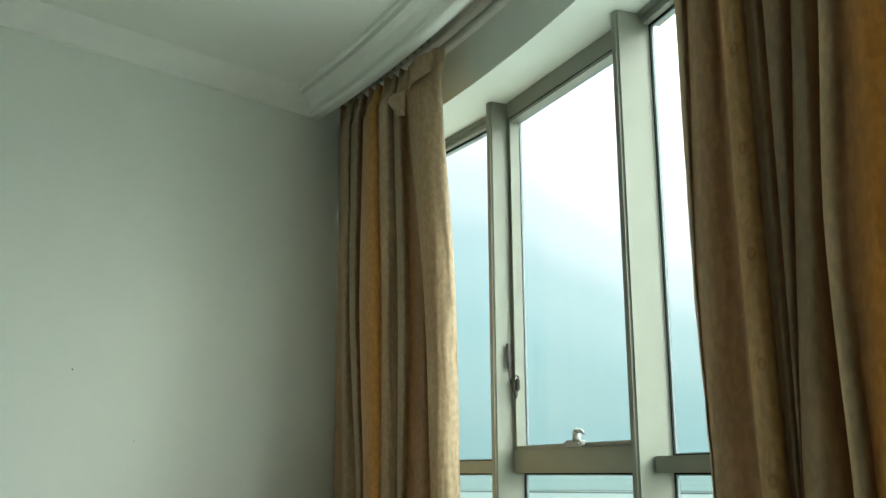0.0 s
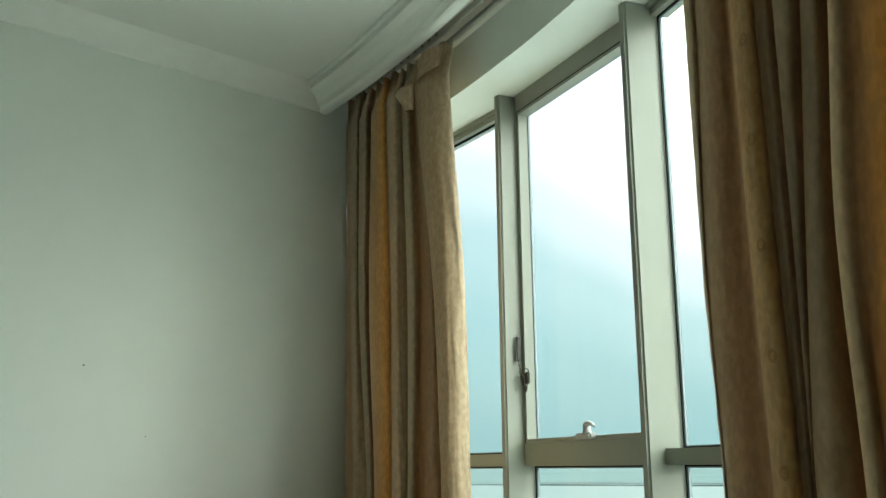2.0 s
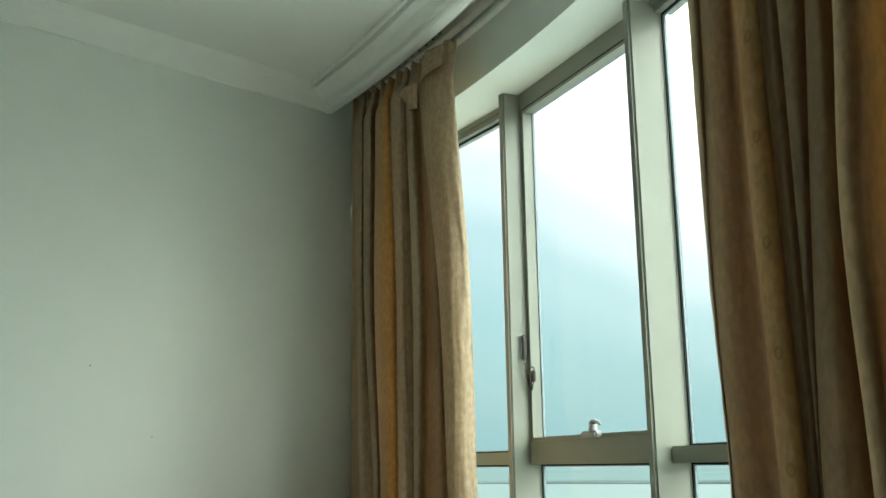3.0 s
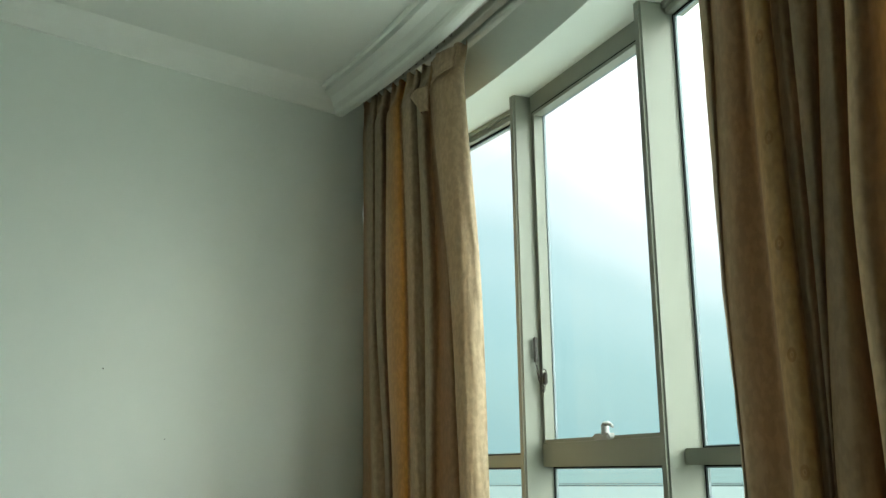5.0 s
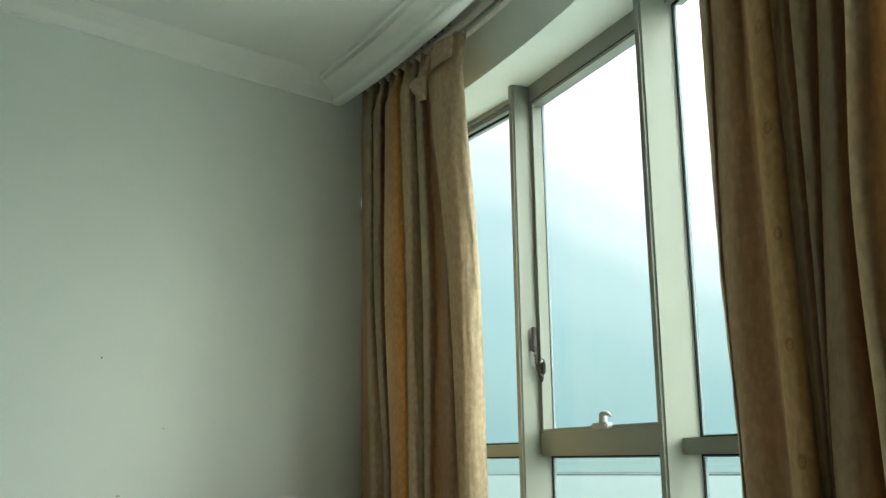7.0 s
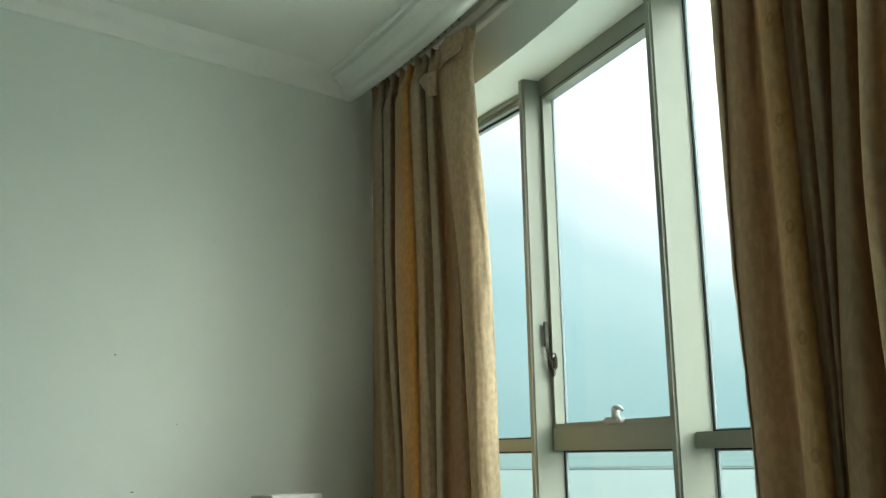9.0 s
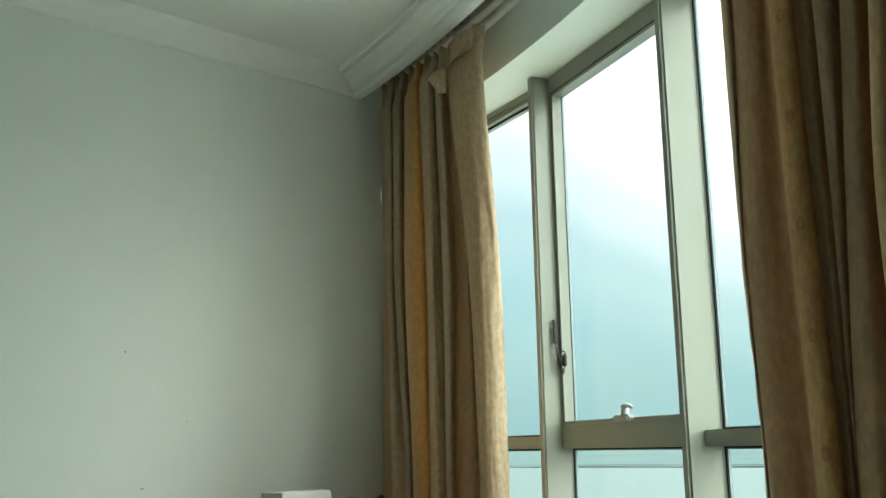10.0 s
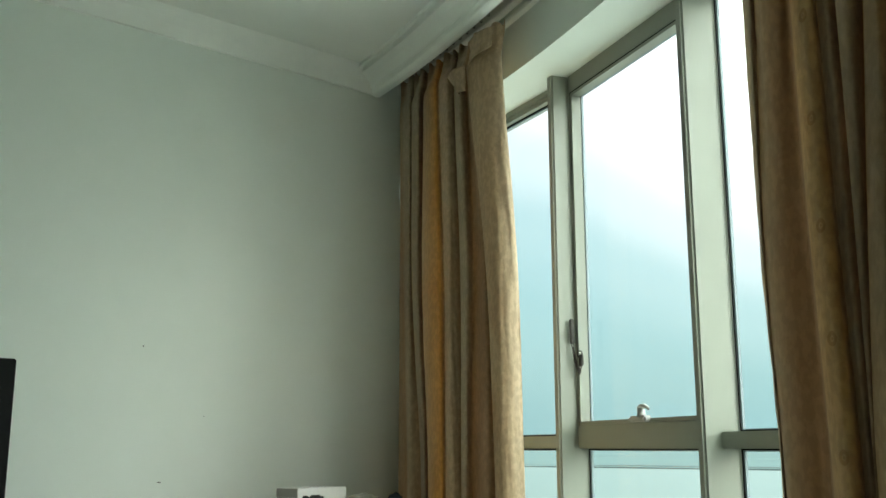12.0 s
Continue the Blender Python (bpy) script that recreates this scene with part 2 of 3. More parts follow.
# cornice: fillet, groove, long shallow cove and a bead at its foot
SECTION = [(0.122, 0.0), (0.122, 0.014), (0.112, 0.020), (0.109, 0.004), (0.099, 0.004), (0.095, 0.027), (0.084, 0.031),
           (0.062, 0.040), (0.046, 0.053), (0.034, 0.067), (0.031, 0.078), (0.026, 0.070), (0.021, 0.070), (0.018, 0.086), (0.010, 0.095), (0.0, 0.099), (-0.020, 0.100), (-0.032, 0.097), (-0.037, 0.090)]
PLAIN = [(0.086, 0.0), (0.072, 0.010), (0.052, 0.028), (0.034, 0.052), (0.021, 0.076), (0.012, 0.092), (0.0, 0.0950)]
structure(part("cornice_curved", arc_sweep([(7.425 - a, CEILING - b) for a, b in SECTION] + [(7.463, RECESS + 0.01), (7.403, RECESS + 0.01), (7.403, CEILING + 0.002)], END), PLASTER),
          "moulded white plaster cornice along the curtain pocket", "cornice")


def cornice_straight():
    bm = bmesh.new()
    prof = [(a, CEILING - b) for a, b in PLAIN] + [(-0.004, CEILING - 0.0955), (-0.004, CEILING + 0.003), (0.085, CEILING + 0.003)]
    ends = []
    for side in (0, 1):
        ring = []
        for a, z in prof:
            y = NORTH - a
            x = WEST if side == 0 else on_arc(7.425, math.degrees(math.asin((y - CY) / 7.425))).x
            ring.append(bm.verts.new((x, y, z)))
        ends.append(ring)
    k = len(prof)
    for j in range(k):
        bm.faces.new((ends[0][j], ends[0][(j + 1) % k], ends[1][(j + 1) % k], ends[1][j]))
    bm.faces.new(ends[0])
    bm.faces.new(ends[1])
    return bm


structure(part("cornice_north", cornice_straight(), PLASTER), "white plaster cornice along the plain wall", "cornice")


# ---- windows ----
def gasket_ring(y0, y1, z0, z1, x0, x1, w):
    bm = bmesh.new()
    slab(x0, x1, y0, y0 + w, z0, z1, bm=bm)
    slab(x0, x1, y1 - w, y1, z0, z1, bm=bm)
    slab(x0, x1, y0 + w, y1 - w, z0, z0 + w, bm=bm)
    slab(x0, x1, y0 + w, y1 - w, z1 - w, z1, bm=bm)
    return bm


def pane(name, parent, y0, y1, z0, z1, x):
    ob = part(name, slab(x, x + 0.006, y0, y1, z0, z1), GLASS, parent, "clear green-tinted glass")
    ob.visible_shadow = False
    return ob


def window(number, deg, opening):
    """One bay between two mullions. Local x is outward, y towards the north wall."""
    w = new("window_%d" % number)
    w.matrix_world = Matrix.Translation(on_arc(FRONT, deg)) @ pose(0, 0, 0, 0, 0, deg)
    h = 0.408
    low = 1.146
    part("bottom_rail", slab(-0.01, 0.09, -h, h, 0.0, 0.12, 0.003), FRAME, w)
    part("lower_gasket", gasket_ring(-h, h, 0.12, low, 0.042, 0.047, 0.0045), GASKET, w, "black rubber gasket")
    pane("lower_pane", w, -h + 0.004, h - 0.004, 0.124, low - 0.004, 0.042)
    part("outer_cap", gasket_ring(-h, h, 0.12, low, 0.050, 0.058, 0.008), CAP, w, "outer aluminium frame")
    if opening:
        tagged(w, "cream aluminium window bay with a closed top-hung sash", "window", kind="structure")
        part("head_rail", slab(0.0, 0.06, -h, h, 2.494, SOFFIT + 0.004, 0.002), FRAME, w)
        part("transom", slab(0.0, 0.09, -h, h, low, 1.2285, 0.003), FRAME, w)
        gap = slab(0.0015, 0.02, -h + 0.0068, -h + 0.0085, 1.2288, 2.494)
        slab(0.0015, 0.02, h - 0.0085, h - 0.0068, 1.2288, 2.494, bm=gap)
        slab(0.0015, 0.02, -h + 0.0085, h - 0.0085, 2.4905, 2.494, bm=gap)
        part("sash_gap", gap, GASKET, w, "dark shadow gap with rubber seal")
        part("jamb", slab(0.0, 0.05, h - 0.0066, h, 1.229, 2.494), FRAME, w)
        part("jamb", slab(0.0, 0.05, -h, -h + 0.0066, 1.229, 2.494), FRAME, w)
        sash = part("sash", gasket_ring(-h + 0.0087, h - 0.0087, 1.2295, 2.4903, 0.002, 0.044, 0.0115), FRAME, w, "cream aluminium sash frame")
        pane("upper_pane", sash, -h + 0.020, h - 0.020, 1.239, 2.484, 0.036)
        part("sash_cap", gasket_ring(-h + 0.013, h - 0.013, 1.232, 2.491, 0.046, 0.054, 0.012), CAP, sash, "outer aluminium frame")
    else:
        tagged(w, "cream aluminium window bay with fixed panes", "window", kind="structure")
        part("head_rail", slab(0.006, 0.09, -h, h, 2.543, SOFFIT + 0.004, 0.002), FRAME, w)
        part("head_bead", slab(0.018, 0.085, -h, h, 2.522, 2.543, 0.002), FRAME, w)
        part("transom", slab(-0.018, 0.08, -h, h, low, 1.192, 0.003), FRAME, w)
        part("upper_gasket", gasket_ring(-h, h, 1.192, 2.522, 0.042, 0.047, 0.0045), GASKET, w, "black rubber gasket")
        pane("upper_pane", w, -h + 0.004, h - 0.004, 1.196, 2.518, 0.042)
        part("outer_cap", gasket_ring(-h, h, 1.192, 2.522, 0.050, 0.058, 0.008), CAP, w, "outer aluminium frame")
    return w


for i in range(5):
    bay = window(i + 1, MIDDLE + STEP * (1 - i), i in (1, 4))
    if i == 1:
        SASH = bay
for i in range(6):
    deg = MIDDLE + STEP * (1.5 - i)
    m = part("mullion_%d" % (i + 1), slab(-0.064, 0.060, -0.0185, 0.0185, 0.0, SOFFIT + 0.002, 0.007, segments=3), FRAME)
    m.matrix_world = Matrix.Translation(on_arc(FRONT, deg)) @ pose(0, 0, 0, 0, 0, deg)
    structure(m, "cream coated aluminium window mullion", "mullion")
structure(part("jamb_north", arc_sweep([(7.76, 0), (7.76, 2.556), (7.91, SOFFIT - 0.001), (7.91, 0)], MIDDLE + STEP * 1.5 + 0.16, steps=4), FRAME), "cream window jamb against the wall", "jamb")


def sash_handle(parent):
    """Cockspur handle standing on the sash's bottom rail."""
    c = -0.012
    base = part("handle", slab(-0.022, 0.012, c - 0.048, c + 0.048, 1.2287, 1.250, 0.006), WHITE_METAL, parent, "white cast window handle")
    part("handle_neck", tube([(-0.005, c - 0.008, 1.244), (-0.005, c - 0.008, 1.257), (-0.005, c - 0.008, 1.267), (-0.005, c - 0.008, 1.276)], [0.016, 0.0135, 0.0125, 0.009], 14), WHITE_METAL, base, smooth=True)
    part("handle_lever", tube([(-0.004, c + 0.010, 1.272), (-0.005, c - 0.004, 1.278), (-0.008, c - 0.028, 1.280), (-0.012, c - 0.052, 1.276), (-0.014, c - 0.066, 1.268)], [0.006, 0.009, 0.008, 0.006, 0.004], 12), WHITE_METAL, base, smooth=True)


sash_handle(SASH)


def chain_restrictor(parent):
    """Plate on the mullion, short link chain, and its keeper on the sash."""
    y = 0.396
    plate = part("chain_plate", slab(-0.030, -0.014, y - 0.010, y + 0.002, 1.520, 1.612, 0.003), STEEL, parent, "tarnished steel safety chain plate")
    keeper = part("chain_keeper", slab(-0.005, 0.006, y - 0.038, y - 0.014, 1.437, 1.482, 0.004), STEEL, parent, "tarnished steel chain keeper")
    part("keeper_loop", tube([(-0.004 + 0.010 * math.cos(a), y - 0.026, 1.482 + 0.012 * math.sin(a)) for a in [k * math.tau / 12 for k in range(12)]], 0.0025, 6, closed=True), STEEL, keeper, smooth=True)
    path = []
    for k in range(14):
        f = k / 13
        if f < 0.62:
            g = f / 0.62
            path.append(Vector((-0.022 + 0.022 * g * g, y - 0.008 - 0.004 * g, 1.520 - 0.108 * g)))
        else:
            g = (f - 0.62) / 0.38
            path.append(Vector((-0.004 * g, y - 0.012 - 0.016 * g, 1.412 + 0.026 * g * g)))
    for k in range(13):
        a, b = path[k], path[k + 1]
        mid, d = (a + b) / 2, (b - a)
        half = d.length * 0.66
        d.normalize()
        flat = Vector((0, 1, 0)) if k % 2 else d.cross(Vector((0, 1, 0))).normalized()
        loop = [mid + d * half * math.cos(q * math.tau / 10) + flat * 0.0042 * math.sin(q * math.tau / 10) for q in range(10)]
        part("chain_link", tube(loop, 0.0017, 5, closed=True), STEEL, plate, smooth=True)


chain_restrictor(SASH)

# ---- outside ----
LEVEL = -14.0


def outdoors():
    bm = bmesh.new()
    ring = [bm.verts.new((4900 * math.cos(k * math.tau / 96), 4900 * math.sin(k * math.tau / 96), LEVEL)) for k in range(96)]
    bm.faces.new(ring)
    ob = part("water", bm, WATER)
    structure(ob, "calm pale water under haze", "water")


def sea_material(name, colour, rough, streak):
    m = bpy.data.materials.new(name)
    m.use_nodes = True
    n, l = m.node_tree.nodes, m.node_tree.links
    b = n["Principled BSDF"]
    b.inputs["Roughness"].default_value = rough
    co = n.new("ShaderNodeTexCoord")
    mp = n.new("ShaderNodeMapping")
    mp.inputs["Rotation"].default_value = (0, 0, radians(50))
    mp.inputs["Scale"].default_value = (0.0008, 0.006, 1)
    no = n.new("ShaderNodeTexNoise")
    no.inputs["Scale"].default_value, no.inputs["Detail"].default_value = 1.0, 6
    l.new(co.outputs["Object"], mp.inputs[0])
    l.new(mp.outputs[0], no.inputs["Vector"])
    mr = n.new("ShaderNodeMapRange")
    mr.inputs["From Min"].default_value, mr.inputs["From Max"].default_value = 0.3, 0.7
    mr.inputs["To Min"].default_value, mr.inputs["To Max"].default_value = 1 - streak, 1 + streak
    l.new(no.outputs["Fac"], mr.inputs["Value"])
    sc = n.new("ShaderNodeVectorMath")
    sc.operation = "SCALE"
    sc.inputs[0].default_value = colour
    l.new(mr.outputs[0], sc.inputs["Scale"])
    l.new(sc.outputs[0], b.inputs["Base Color"])
    return m


WATER = sea_material("calm_water", (0.054, 0.088, 0.085), 0.5, 0.05)
SHOAL = sea_material("hazy_mudflat", (0.045, 0.082, 0.084), 0.9, 0.30)
BOUNCE_GROUND = sea_material("pale_bounce_ground", (0.30, 0.31, 0.29), 0.95, 0.08)
STONE = sea_material("breakwater_stone", (0.028, 0.041, 0.041), 0.9, 0.15)
outdoors()
# unseen pale disc near the building, added to throw light up onto soffit and ceiling
bm = bmesh.new()
bm.faces.new([bm.verts.new((200 * math.cos(k * math.tau / 64), 200 * math.sin(k * math.tau / 64), LEVEL + 0.25)) for k in range(64)])
structure(part("ground", bm, BOUNCE_GROUND), "unseen pale ground added below the windows to bounce light upward", "ground")


def far_shore():
    """A flat hazy shore beyond a long straight breakwater, which runs slantwise to the windows."""
    a, b = Vector((538, 750, 0)), Vector((594, 325, 0))
    d = (b - a).normalized()
    out = Vector((-d.y, d.x, 0))
    if out.x < 0:
        out = -out
    bm = bmesh.new()
    corners = [a - d * 3500, b + d * 3500, b + d * 3000 + out * 3000, a - d * 3000 + out * 3000]
    bm.faces.new([bm.verts.new((c.x, c.y, LEVEL + 0.3)) for c in corners])
    structure(part("ground_far_shore", bm, SHOAL), "flat grey far shore lost in haze", "shore")
    for k, (off, wide, high) in enumerate(((0, 5, 0.9), (60, 9, 0.9))):
        bm = bmesh.new()
        rows = []
        for s in range(60):
            p = a - d * 1200 + d * (2800 * s / 59) + out * off
            j = 0.25 * math.sin(s * 1.7) + 0.2 * math.sin(s * 0.6)
            rows.append([bm.verts.new(p + out * q + Vector((0, 0, LEVEL + z))) for q, z in ((0, 0.0), (wide * 0.3, high + j), (wide * 0.7, high + j), (wide, 0.0))])
        for r0, r1 in zip(rows, rows[1:]):
            for q in range(3):
                bm.faces.new((r0[q], r0[q + 1], r1[q + 1], r1[q]))
        structure(part("ground_breakwater", bm, STONE), "long low breakwater in the haze", "breakwater")


far_shore()

# ---- curtains ----
TRACK_R = 7.515
track = new("curtain_track")
tagged(track, "slim white curved curtain track on the pocket ceiling", "curtain track")
part("rail", arc_sweep([(7.520, 2.832), (7.520, RECESS + 0.003), (7.606, RECESS + 0.003), (7.606, 2.806), (7.602, 2.800), (7.571, 2.800), (7.567, 2.806), (7.567, 2.832)], -52, steps=70, y_end=NORTH - 0.01), TRACK, track)
part("rail_slot", arc_sweep([(7.535, 2.8305), (7.535, 2.834), (7.552, 2.834), (7.552, 2.8305)], -52, steps=70, y_end=NORTH - 0.012), GASKET, track, "dark slot")
structure(part("trim_lintel", arc_sweep([(LINTEL - 0.012, 2.770), (LINTEL - 0.012, 2.786), (LINTEL - 0.008, 2.792), (LINTEL + 0.001, 2.792), (LINTEL + 0.001, 2.756)], END), PLASTER), "slim painted batten along the lintel", "trim")


def fold_curve(folds, per=6):
    """Smooth run through (angle, depth) folds: a list of (angle, depth, share of the cloth)."""
    out = []
    n = len(folds) - 1
    for i in range(n):
        p0, p1, p2, p3 = folds[max(i - 1, 0)], folds[i], folds[i + 1], folds[min(i + 2, n)]
        for k in range(per):
            f = k / per
            vals = []
            for j in (0, 1):
                m1, m2 = (p2[j] - p0[j]) / 2, (p3[j] - p1[j]) / 2
                vals.append((2 * f ** 3 - 3 * f ** 2 + 1) * p1[j] + (f ** 3 - 2 * f ** 2 + f) * m1 + (-2 * f ** 3 + 3 * f ** 2) * p2[j] + (f ** 3 - f ** 2) * m2)
            out.append((vals[0], vals[1], (i + f) / n))
    out.append((*folds[-1], 1.0))
    return out


def through_three(levels, values, z):
    """A smooth run through three values at three heights, straight on beyond them."""
    (z0, z1, z2), (v0, v1, v2) = levels, values
    up, down = (v0 - v1) / (z0 - z1), (v1 - v2) / (z1 - z2)
    if z >= z0:
        return v0 + up * 0.9 * (z - z0)
    if z <= z2:
        return v2 + down * 0.4 * max(z - z2, -0.5)
    mid = (up + down) / 2
    if z > z1:
        f, w, a, b, ma, mb = (z - z1) / (z0 - z1), z0 - z1, v1, v0, mid, up
    else:
        f, w, a, b, ma, mb = (z - z2) / (z1 - z2), z1 - z2, v2, v1, down, mid
    return (2 * f ** 3 - 3 * f ** 2 + 1) * a + (f ** 3 - 2 * f ** 2 + f) * w * ma + (3 * f ** 2 - 2 * f ** 3) * b + (f ** 3 - f ** 2) * w * mb


def curtain_cloth(folds, levels, toward, top, pleats, seed, rows=84, foot=0.03):
    """Cloth mesh. folds: (angle on the track at three heights, depth into the room, colour); toward: the way the folds stand out."""
    bm = bmesh.new()
    uv = bm.loops.layers.uv.new("cloth")
    first, last = folds[0][0], folds[-1][0]
    grid = []
    for r in range(rows + 1):
        f = (r / rows) ** 1.35
        row = []
        zz = top(0.5) + (foot - top(0.5)) * f
        line = fold_curve([(through_three(levels, fold[:3], zz), fold[3]) for fold in folds])
        for a, depth, s in line:
            z = zz + (top(s) - top(0.5)) * (1 - f)
            under = top(s) - z
            head = min(1.0, under / 0.17)
            head = head * head * (3 - 2 * head)
            even = first + (last - first) * s
            tuck = math.sin(s * math.tau * pleats + 0.7 * math.sin(s * 19 + seed))
            tuck = math.copysign(abs(tuck) ** 0.6, tuck)
            waist = math.exp(-((under - 0.10) / 0.035) ** 2)
            a = a * head + (0.45 * a + 0.55 * even) * (1 - head) + 0.10 * tuck * (1 - head)
            loose = 0.010 * noise.noise(Vector((s * 9 + seed, zz * 1.1, seed))) + 0.004 * noise.noise(Vector((s * 37 + seed, zz * 3.6, seed)))
            crease = (0.0045 + 0.006 * math.exp(-s * 30)) * noise.noise(Vector((s * 60 + zz * 5, zz * 14, seed + 4)))
            d = depth * (0.12 + 0.88 * head) + (loose + crease) * head + 0.024 * tuck * (1 - head) - 0.016 * waist
            sag = 0.012 * (0.5 - 0.5 * tuck) + 0.020 * noise.noise(Vector((s * 13, seed, 2)))
            p = on_arc(TRACK_R + 0.012 * (1 - head), a, z - sag * (1 - head)) + toward * d
            row.append((bm.verts.new(p), s, zz))
        grid.append(row)
    for r0, r1 in zip(grid, grid[1:]):
        for k in range(len(r0) - 1):
            quad = (r0[k], r0[k + 1], r1[k + 1], r1[k])
            face = bm.faces.new([q[0] for q in quad])
            for loop, q in zip(face.loops, quad):
                loop[uv].uv = (q[1], q[2])
    return bm


def curtain(folds, levels, toward, top, pleats, seed, mat, label):
    thing = new("curtain")
    thing.matrix_world = Matrix.Identity(4)
    tagged(thing, label, "curtain", group="window curtains")
    cloth = part("cloth", curtain_cloth(folds, levels, Vector(toward).normalized(), top, pleats, seed), mat, thing, smooth=True)
    thick = cloth.modifiers.new("thick", "SOLIDIFY")
    thick.thickness = 0.0022
    thick.offset = 0
    return thing


# folds: angle on the track near the head, at half height and low down; depth; colour of the cloth there, fold shade
# painted in
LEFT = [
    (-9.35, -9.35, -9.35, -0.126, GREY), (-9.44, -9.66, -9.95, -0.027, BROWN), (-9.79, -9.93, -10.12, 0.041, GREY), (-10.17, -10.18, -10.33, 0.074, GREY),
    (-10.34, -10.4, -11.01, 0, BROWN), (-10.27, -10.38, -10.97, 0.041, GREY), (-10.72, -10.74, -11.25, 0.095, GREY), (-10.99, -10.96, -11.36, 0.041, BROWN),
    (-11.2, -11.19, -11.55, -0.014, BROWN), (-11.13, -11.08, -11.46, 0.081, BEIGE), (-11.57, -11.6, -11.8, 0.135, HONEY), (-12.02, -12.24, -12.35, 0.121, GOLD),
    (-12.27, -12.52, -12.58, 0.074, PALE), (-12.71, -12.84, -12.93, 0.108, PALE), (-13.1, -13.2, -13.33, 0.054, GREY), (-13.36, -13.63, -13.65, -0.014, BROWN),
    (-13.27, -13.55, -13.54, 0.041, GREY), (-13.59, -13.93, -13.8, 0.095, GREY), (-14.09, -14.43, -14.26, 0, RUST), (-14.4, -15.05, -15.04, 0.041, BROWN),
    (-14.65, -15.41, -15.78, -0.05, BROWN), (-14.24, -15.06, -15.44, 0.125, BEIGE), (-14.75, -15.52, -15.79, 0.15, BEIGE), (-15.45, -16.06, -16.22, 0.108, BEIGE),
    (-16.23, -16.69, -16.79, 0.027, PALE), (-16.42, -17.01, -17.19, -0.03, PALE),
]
# UMBER: brown cloth plus shade painted into fold recesses; palest tone: painted lit edges
UMBER, OLIVE, TAUPE, OCHRE, LIT_SAND = (0.29, 0.186, 0.104), (0.49, 0.345, 0.175), (0.36, 0.275, 0.18), (0.43, 0.255, 0.085), (0.50, 0.41, 0.28)
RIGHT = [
    (-27.13, -27.14, -27.3, -0.037, LIT_SAND), (-27.47, -27.4, -27.53, 0.025, TAUPE), (-27.53, -27.39, -27.5, 0, TAUPE), (-27.85, -27.68, -27.74, 0.037, TAUPE),
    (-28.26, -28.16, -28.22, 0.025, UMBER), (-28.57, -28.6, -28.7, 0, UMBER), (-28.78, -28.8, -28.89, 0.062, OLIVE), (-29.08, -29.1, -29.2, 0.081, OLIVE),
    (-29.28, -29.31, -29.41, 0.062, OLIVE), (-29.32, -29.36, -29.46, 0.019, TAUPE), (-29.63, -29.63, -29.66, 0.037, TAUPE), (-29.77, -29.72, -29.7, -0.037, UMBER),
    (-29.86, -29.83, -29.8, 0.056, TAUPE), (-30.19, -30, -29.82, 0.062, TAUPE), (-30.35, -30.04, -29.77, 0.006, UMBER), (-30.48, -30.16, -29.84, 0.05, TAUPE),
    (-30.73, -30.48, -30.22, 0.062, TAUPE), (-30.89, -30.64, -30.61, 0.019, UMBER), (-31.02, -30.73, -30.81, -0.025, UMBER), (-31.08, -30.79, -30.86, 0.075, LIT_SAND),
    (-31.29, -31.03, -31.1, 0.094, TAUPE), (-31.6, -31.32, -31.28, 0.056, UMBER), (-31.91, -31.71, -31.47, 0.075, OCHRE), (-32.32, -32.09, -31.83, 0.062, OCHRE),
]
# past the stretch seen, even folds screen the last bays' light; recesses painted darker
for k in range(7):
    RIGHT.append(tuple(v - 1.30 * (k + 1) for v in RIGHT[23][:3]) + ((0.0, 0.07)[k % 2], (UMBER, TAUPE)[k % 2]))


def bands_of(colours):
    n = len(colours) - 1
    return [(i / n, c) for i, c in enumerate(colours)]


LEFT_CLOTH = cloth_material("gold_stripe_fold_shade", bands_of([fold[4] for fold in LEFT]), glow=0.24)
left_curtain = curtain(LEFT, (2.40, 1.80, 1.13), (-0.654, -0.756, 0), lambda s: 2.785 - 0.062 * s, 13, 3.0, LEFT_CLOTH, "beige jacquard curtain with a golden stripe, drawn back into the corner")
RIGHT_CLOTH = cloth_material("brown_jacquard_fold_shade", bands_of([fold[4] for fold in RIGHT]), rings=(7.0 / 30, 0.36 / 30, 0.2043), glow=0.34)
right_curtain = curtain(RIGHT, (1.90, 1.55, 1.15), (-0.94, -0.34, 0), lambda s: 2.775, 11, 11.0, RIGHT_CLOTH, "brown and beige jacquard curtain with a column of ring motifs")


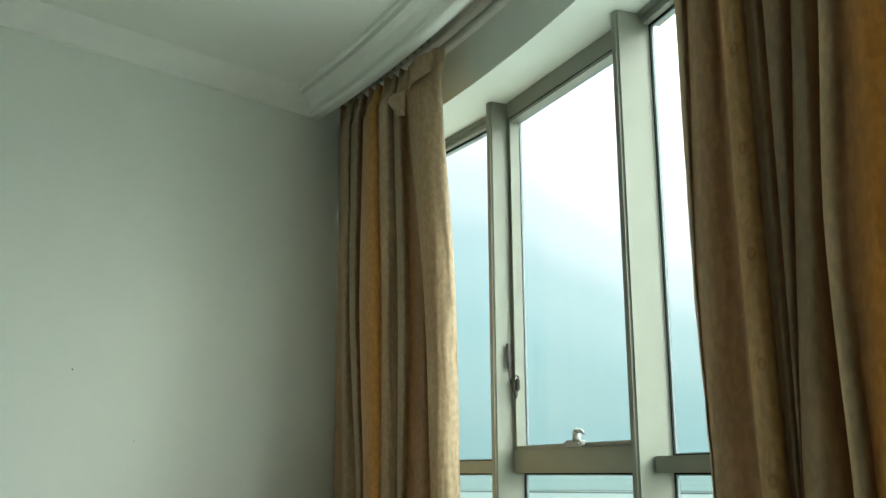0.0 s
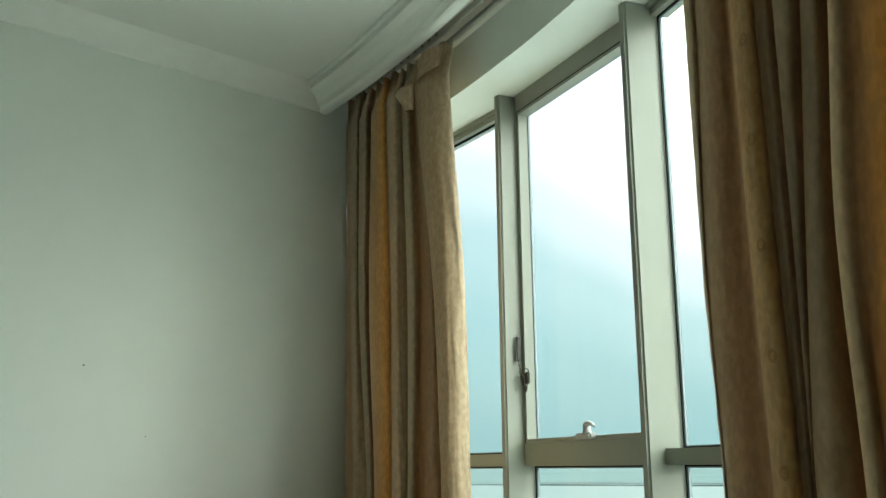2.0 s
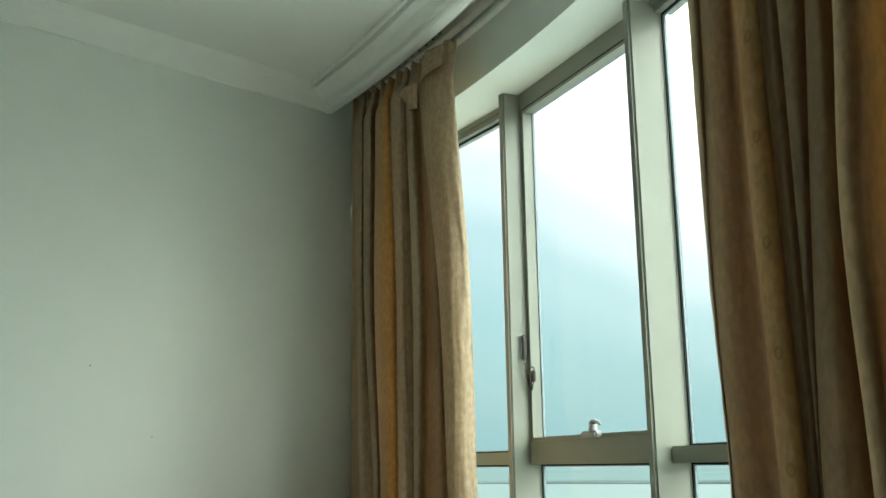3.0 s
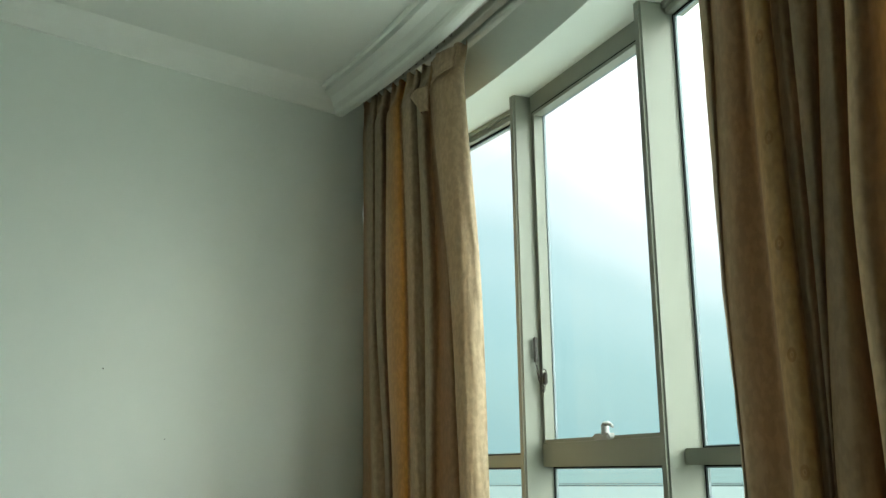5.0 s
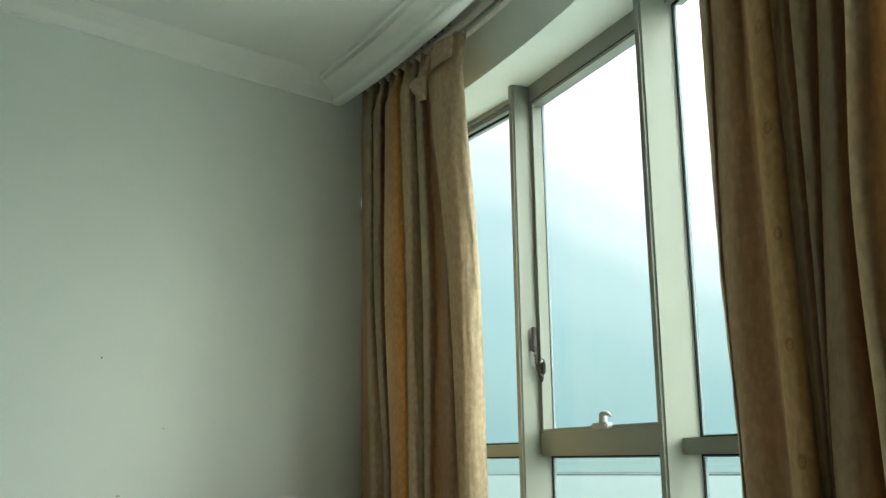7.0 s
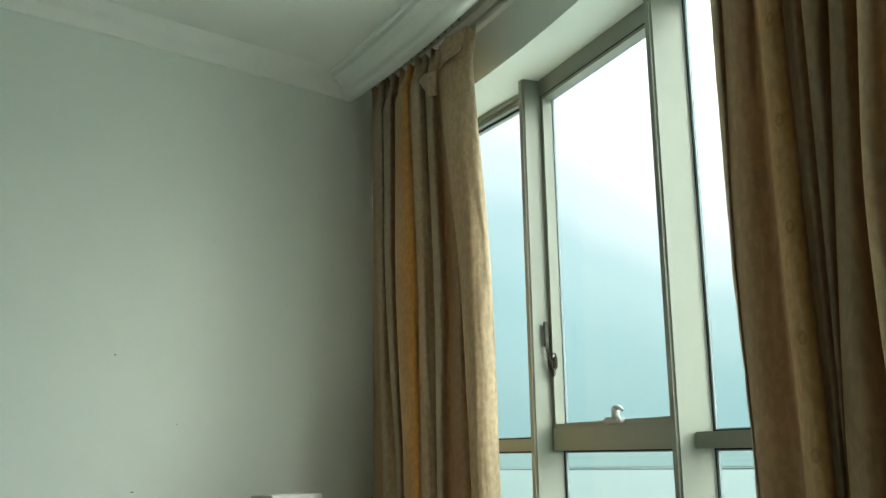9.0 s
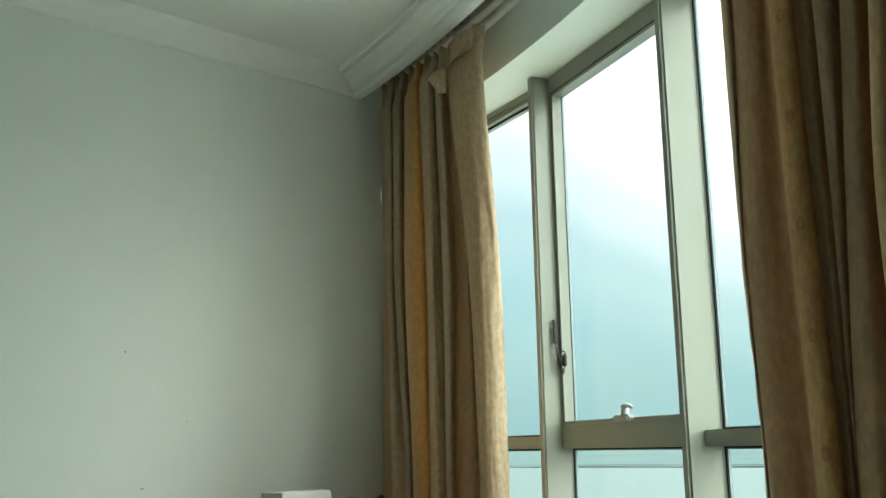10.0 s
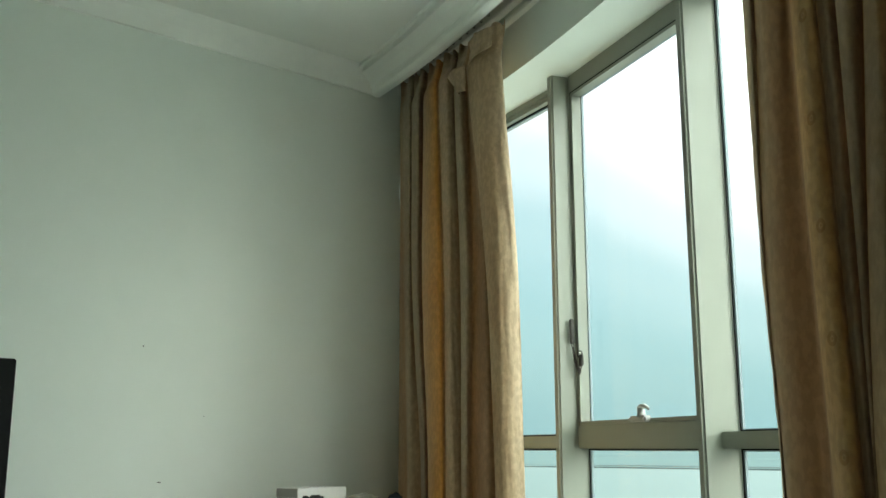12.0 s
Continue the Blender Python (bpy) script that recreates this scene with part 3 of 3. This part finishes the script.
def stiff_piece(name, corners, radius, mat, parent, label, crumple, seed, tilt=0.0):
    """A stiffened piece of heading cloth between four (angle, z) corners, crumpled a little."""
    bm = bmesh.new()
    uv = bm.loops.layers.uv.new("cloth")
    n = 12
    (a0, z0), (a1, z1), (a2, z2), (a3, z3) = corners
    grid = []
    for i in range(n + 1):
        row = []
        for j in range(n + 1):
            u, v = i / n, j / n
            a = (a0 * (1 - u) + a1 * u) * (1 - v) + (a3 * (1 - u) + a2 * u) * v
            z = (z0 * (1 - u) + z1 * u) * (1 - v) + (z3 * (1 - u) + z2 * u) * v
            bow = 0.018 * math.sin(math.pi * u) + crumple * noise.noise(Vector((u * 4, v * 4, seed))) + 0.4 * crumple * noise.noise(Vector((u * 11, v * 11, seed)))
            row.append(bm.verts.new(on_arc(radius - bow - tilt * v, a, z)))
        grid.append(row)
    for i in range(n):
        for j in range(n):
            face = bm.faces.new((grid[i][j], grid[i + 1][j], grid[i + 1][j + 1], grid[i][j + 1]))
            for loop in face.loops:
                # 0.93 picks the pale end of the colours, so these pieces look lit
                loop[uv].uv = (0.93, loop.vert.co.z)
    ob = part(name, bm, mat, parent, label, smooth=True)
    thick = ob.modifiers.new("thick", "SOLIDIFY")
    thick.thickness = 0.003
    return ob


stiff_piece("heading_panel", [(-15.02, 2.690), (-16.50, 2.668), (-16.46, 2.588), (-15.05, 2.575)], 7.470, LEFT_CLOTH, left_curtain, "crumpled stiff heading at the curtain's leading edge", 0.010, 4.0, 0.012)
stiff_piece("loose_tab", [(-14.206, 2.565), (-15.381, 2.560), (-15.387, 2.456), (-15.051, 2.458)], 7.420, LEFT_CLOTH, left_curtain, "loose folded-over flap of heading tape", 0.006, 8.0)


def gliders(first, last, count):
    for k in range(count):
        p = on_arc(7.546, first + (last - first) * k / (count - 1), 2.824)
        g = part("glider", tube([p + Vector((0.006 * math.cos(a), 0, -0.012 + 0.010 * math.sin(a))) for a in [q * math.tau / 10 for q in range(10)]], 0.0016, 6, closed=True), STEEL, track, smooth=True)


gliders(-9.0, -15.0, 14)
gliders(-26.8, -33.5, 16)

# ---- things along the plain wall ----
dresser = new("dresser")
tagged(dresser, "low dark wooden dresser against the plain wall", "dresser")
part("top", slab(-0.35, 2.36, NORTH - 0.53, NORTH - 0.03, 0.735, 0.765, 0.004), WOOD, dresser)
part("body", slab(-0.32, 2.33, NORTH - 0.50, NORTH - 0.04, 0.06, 0.735, 0.004), WOOD, dresser)
for k in range(4):
    d = part("drawer", slab(-0.30 + 0.66 * k, 0.33 + 0.66 * k, NORTH - 0.518, NORTH - 0.5005, 0.10, 0.71, 0.004), WOOD, dresser)
    part("handle", tube([(-0.07 + 0.66 * k, NORTH - 0.53, 0.42), (0.10 + 0.66 * k, NORTH - 0.53, 0.42)], 0.006), STEEL, d)

tv = new("television")
tagged(tv, "black flat-screen television standing on the dresser", "television")
part("housing", slab(-0.20, 0.929, 3.150, 3.19, 0.79, 1.422, 0.004), BLACK, tv)
part("screen", slab(-0.188, 0.917, 3.1475, 3.151, 0.805, 1.410), BLACK, tv)
part("stand", slab(0.22, 0.50, 3.06, 3.28, 0.765, 0.79, 0.004), BLACK, tv)


def carton():
    """White carton with grey ends, standing turned a little from the wall."""
    c = new("carton")
    c.matrix_world = Matrix.Translation((1.858, 3.0, 0.765)) @ pose(0, 0, 0, 0, 0, 13.7)
    tagged(c, "white cardboard carton with grey ends on the dresser", "carton")
    part("body", slab(0.002, 0.251, 0.001, 0.101, 0.0, 0.240, 0.002), CARD, c)
    part("end_panel", slab(0.0003, 0.0018, 0.002, 0.100, 0.001, 0.214), GREYCARD, c, "grey end panel")
    part("lid", slab(0.0, 0.253, -0.001, 0.103, 0.215, 0.246, 0.002), CARD, c)
    part("lid_end", slab(-0.0022, -0.0004, 0.0, 0.102, 0.216, 0.245), GREYCARD, c, "grey end of the lid")


carton()


def heap(name, centre, size, mat, seed, label, category, ridged=0.25):
    """A crumpled soft heap resting on the dresser."""
    bm = bmesh.new()
    bmesh.ops.create_icosphere(bm, subdivisions=4, radius=1)
    for v in bm.verts:
        p = v.co.copy()
        k = 1 + 0.35 * ridged * noise.noise(p * 1.7 + Vector((seed, 0, 0)))
        fold = 0.25 * ridged * noise.noise(Vector((p.x * 3.1 + seed, p.y * 3.3, 0))) + 0.12 * ridged * noise.noise(Vector((p.x * 8 + seed, p.y * 8, 1)))
        flat = math.copysign(abs(p.z) ** 0.22, p.z)
        v.co = Vector((p.x * size[0] * k, p.y * size[1] * k, max(0.0, flat * (1 + fold)) * size[2]))
    ob = part(name, bm, mat, smooth=True)
    ob.location = centre
    return tagged(ob, label, category)


heap("folded_garment", (1.877, 2.93, 0.766), (0.064, 0.045, 0.222), DARKCLOTH, 2.0, "dark green folded garment on the dresser", "garment")
heap("plastic_bag", (2.225, 3.13, 0.766), (0.105, 0.08, 0.208), BAG, 5.0, "crumpled grey plastic bag on the dresser", "bag", 0.3)
heap("dark_pouch", (2.262, 2.97, 0.766), (0.034, 0.04, 0.218), TEAL, 9.0, "dark teal cloth pouch on the dresser", "pouch", 0.2)


def wall_mark(x, z, rx, rz, seed):
    bm = bmesh.new()
    pts = [bm.verts.new((x + rx * math.cos(a) * (1 + 0.3 * noise.noise(Vector((a, seed, 0)))), NORTH - 0.0008, z + rz * math.sin(a))) for a in [k * math.tau / 10 for k in range(10)]]
    face = bm.faces.new(pts)
    made = bmesh.ops.extrude_face_region(bm, geom=[face])["geom"]
    for v in made:
        if isinstance(v, bmesh.types.BMVert):
            v.co.y = NORTH - 0.0022
    ob = part("wall_mark", bm, MARK)
    tagged(ob, "small dark chip in the painted wall", "wall mark", group="chips in the wall")


wall_mark(1.447, 1.516, 0.0024, 0.003, 1)
wall_mark(1.698, 1.268, 0.0016, 0.0016, 2)
wall_mark(1.535, 1.029, 0.007, 0.0018, 3)
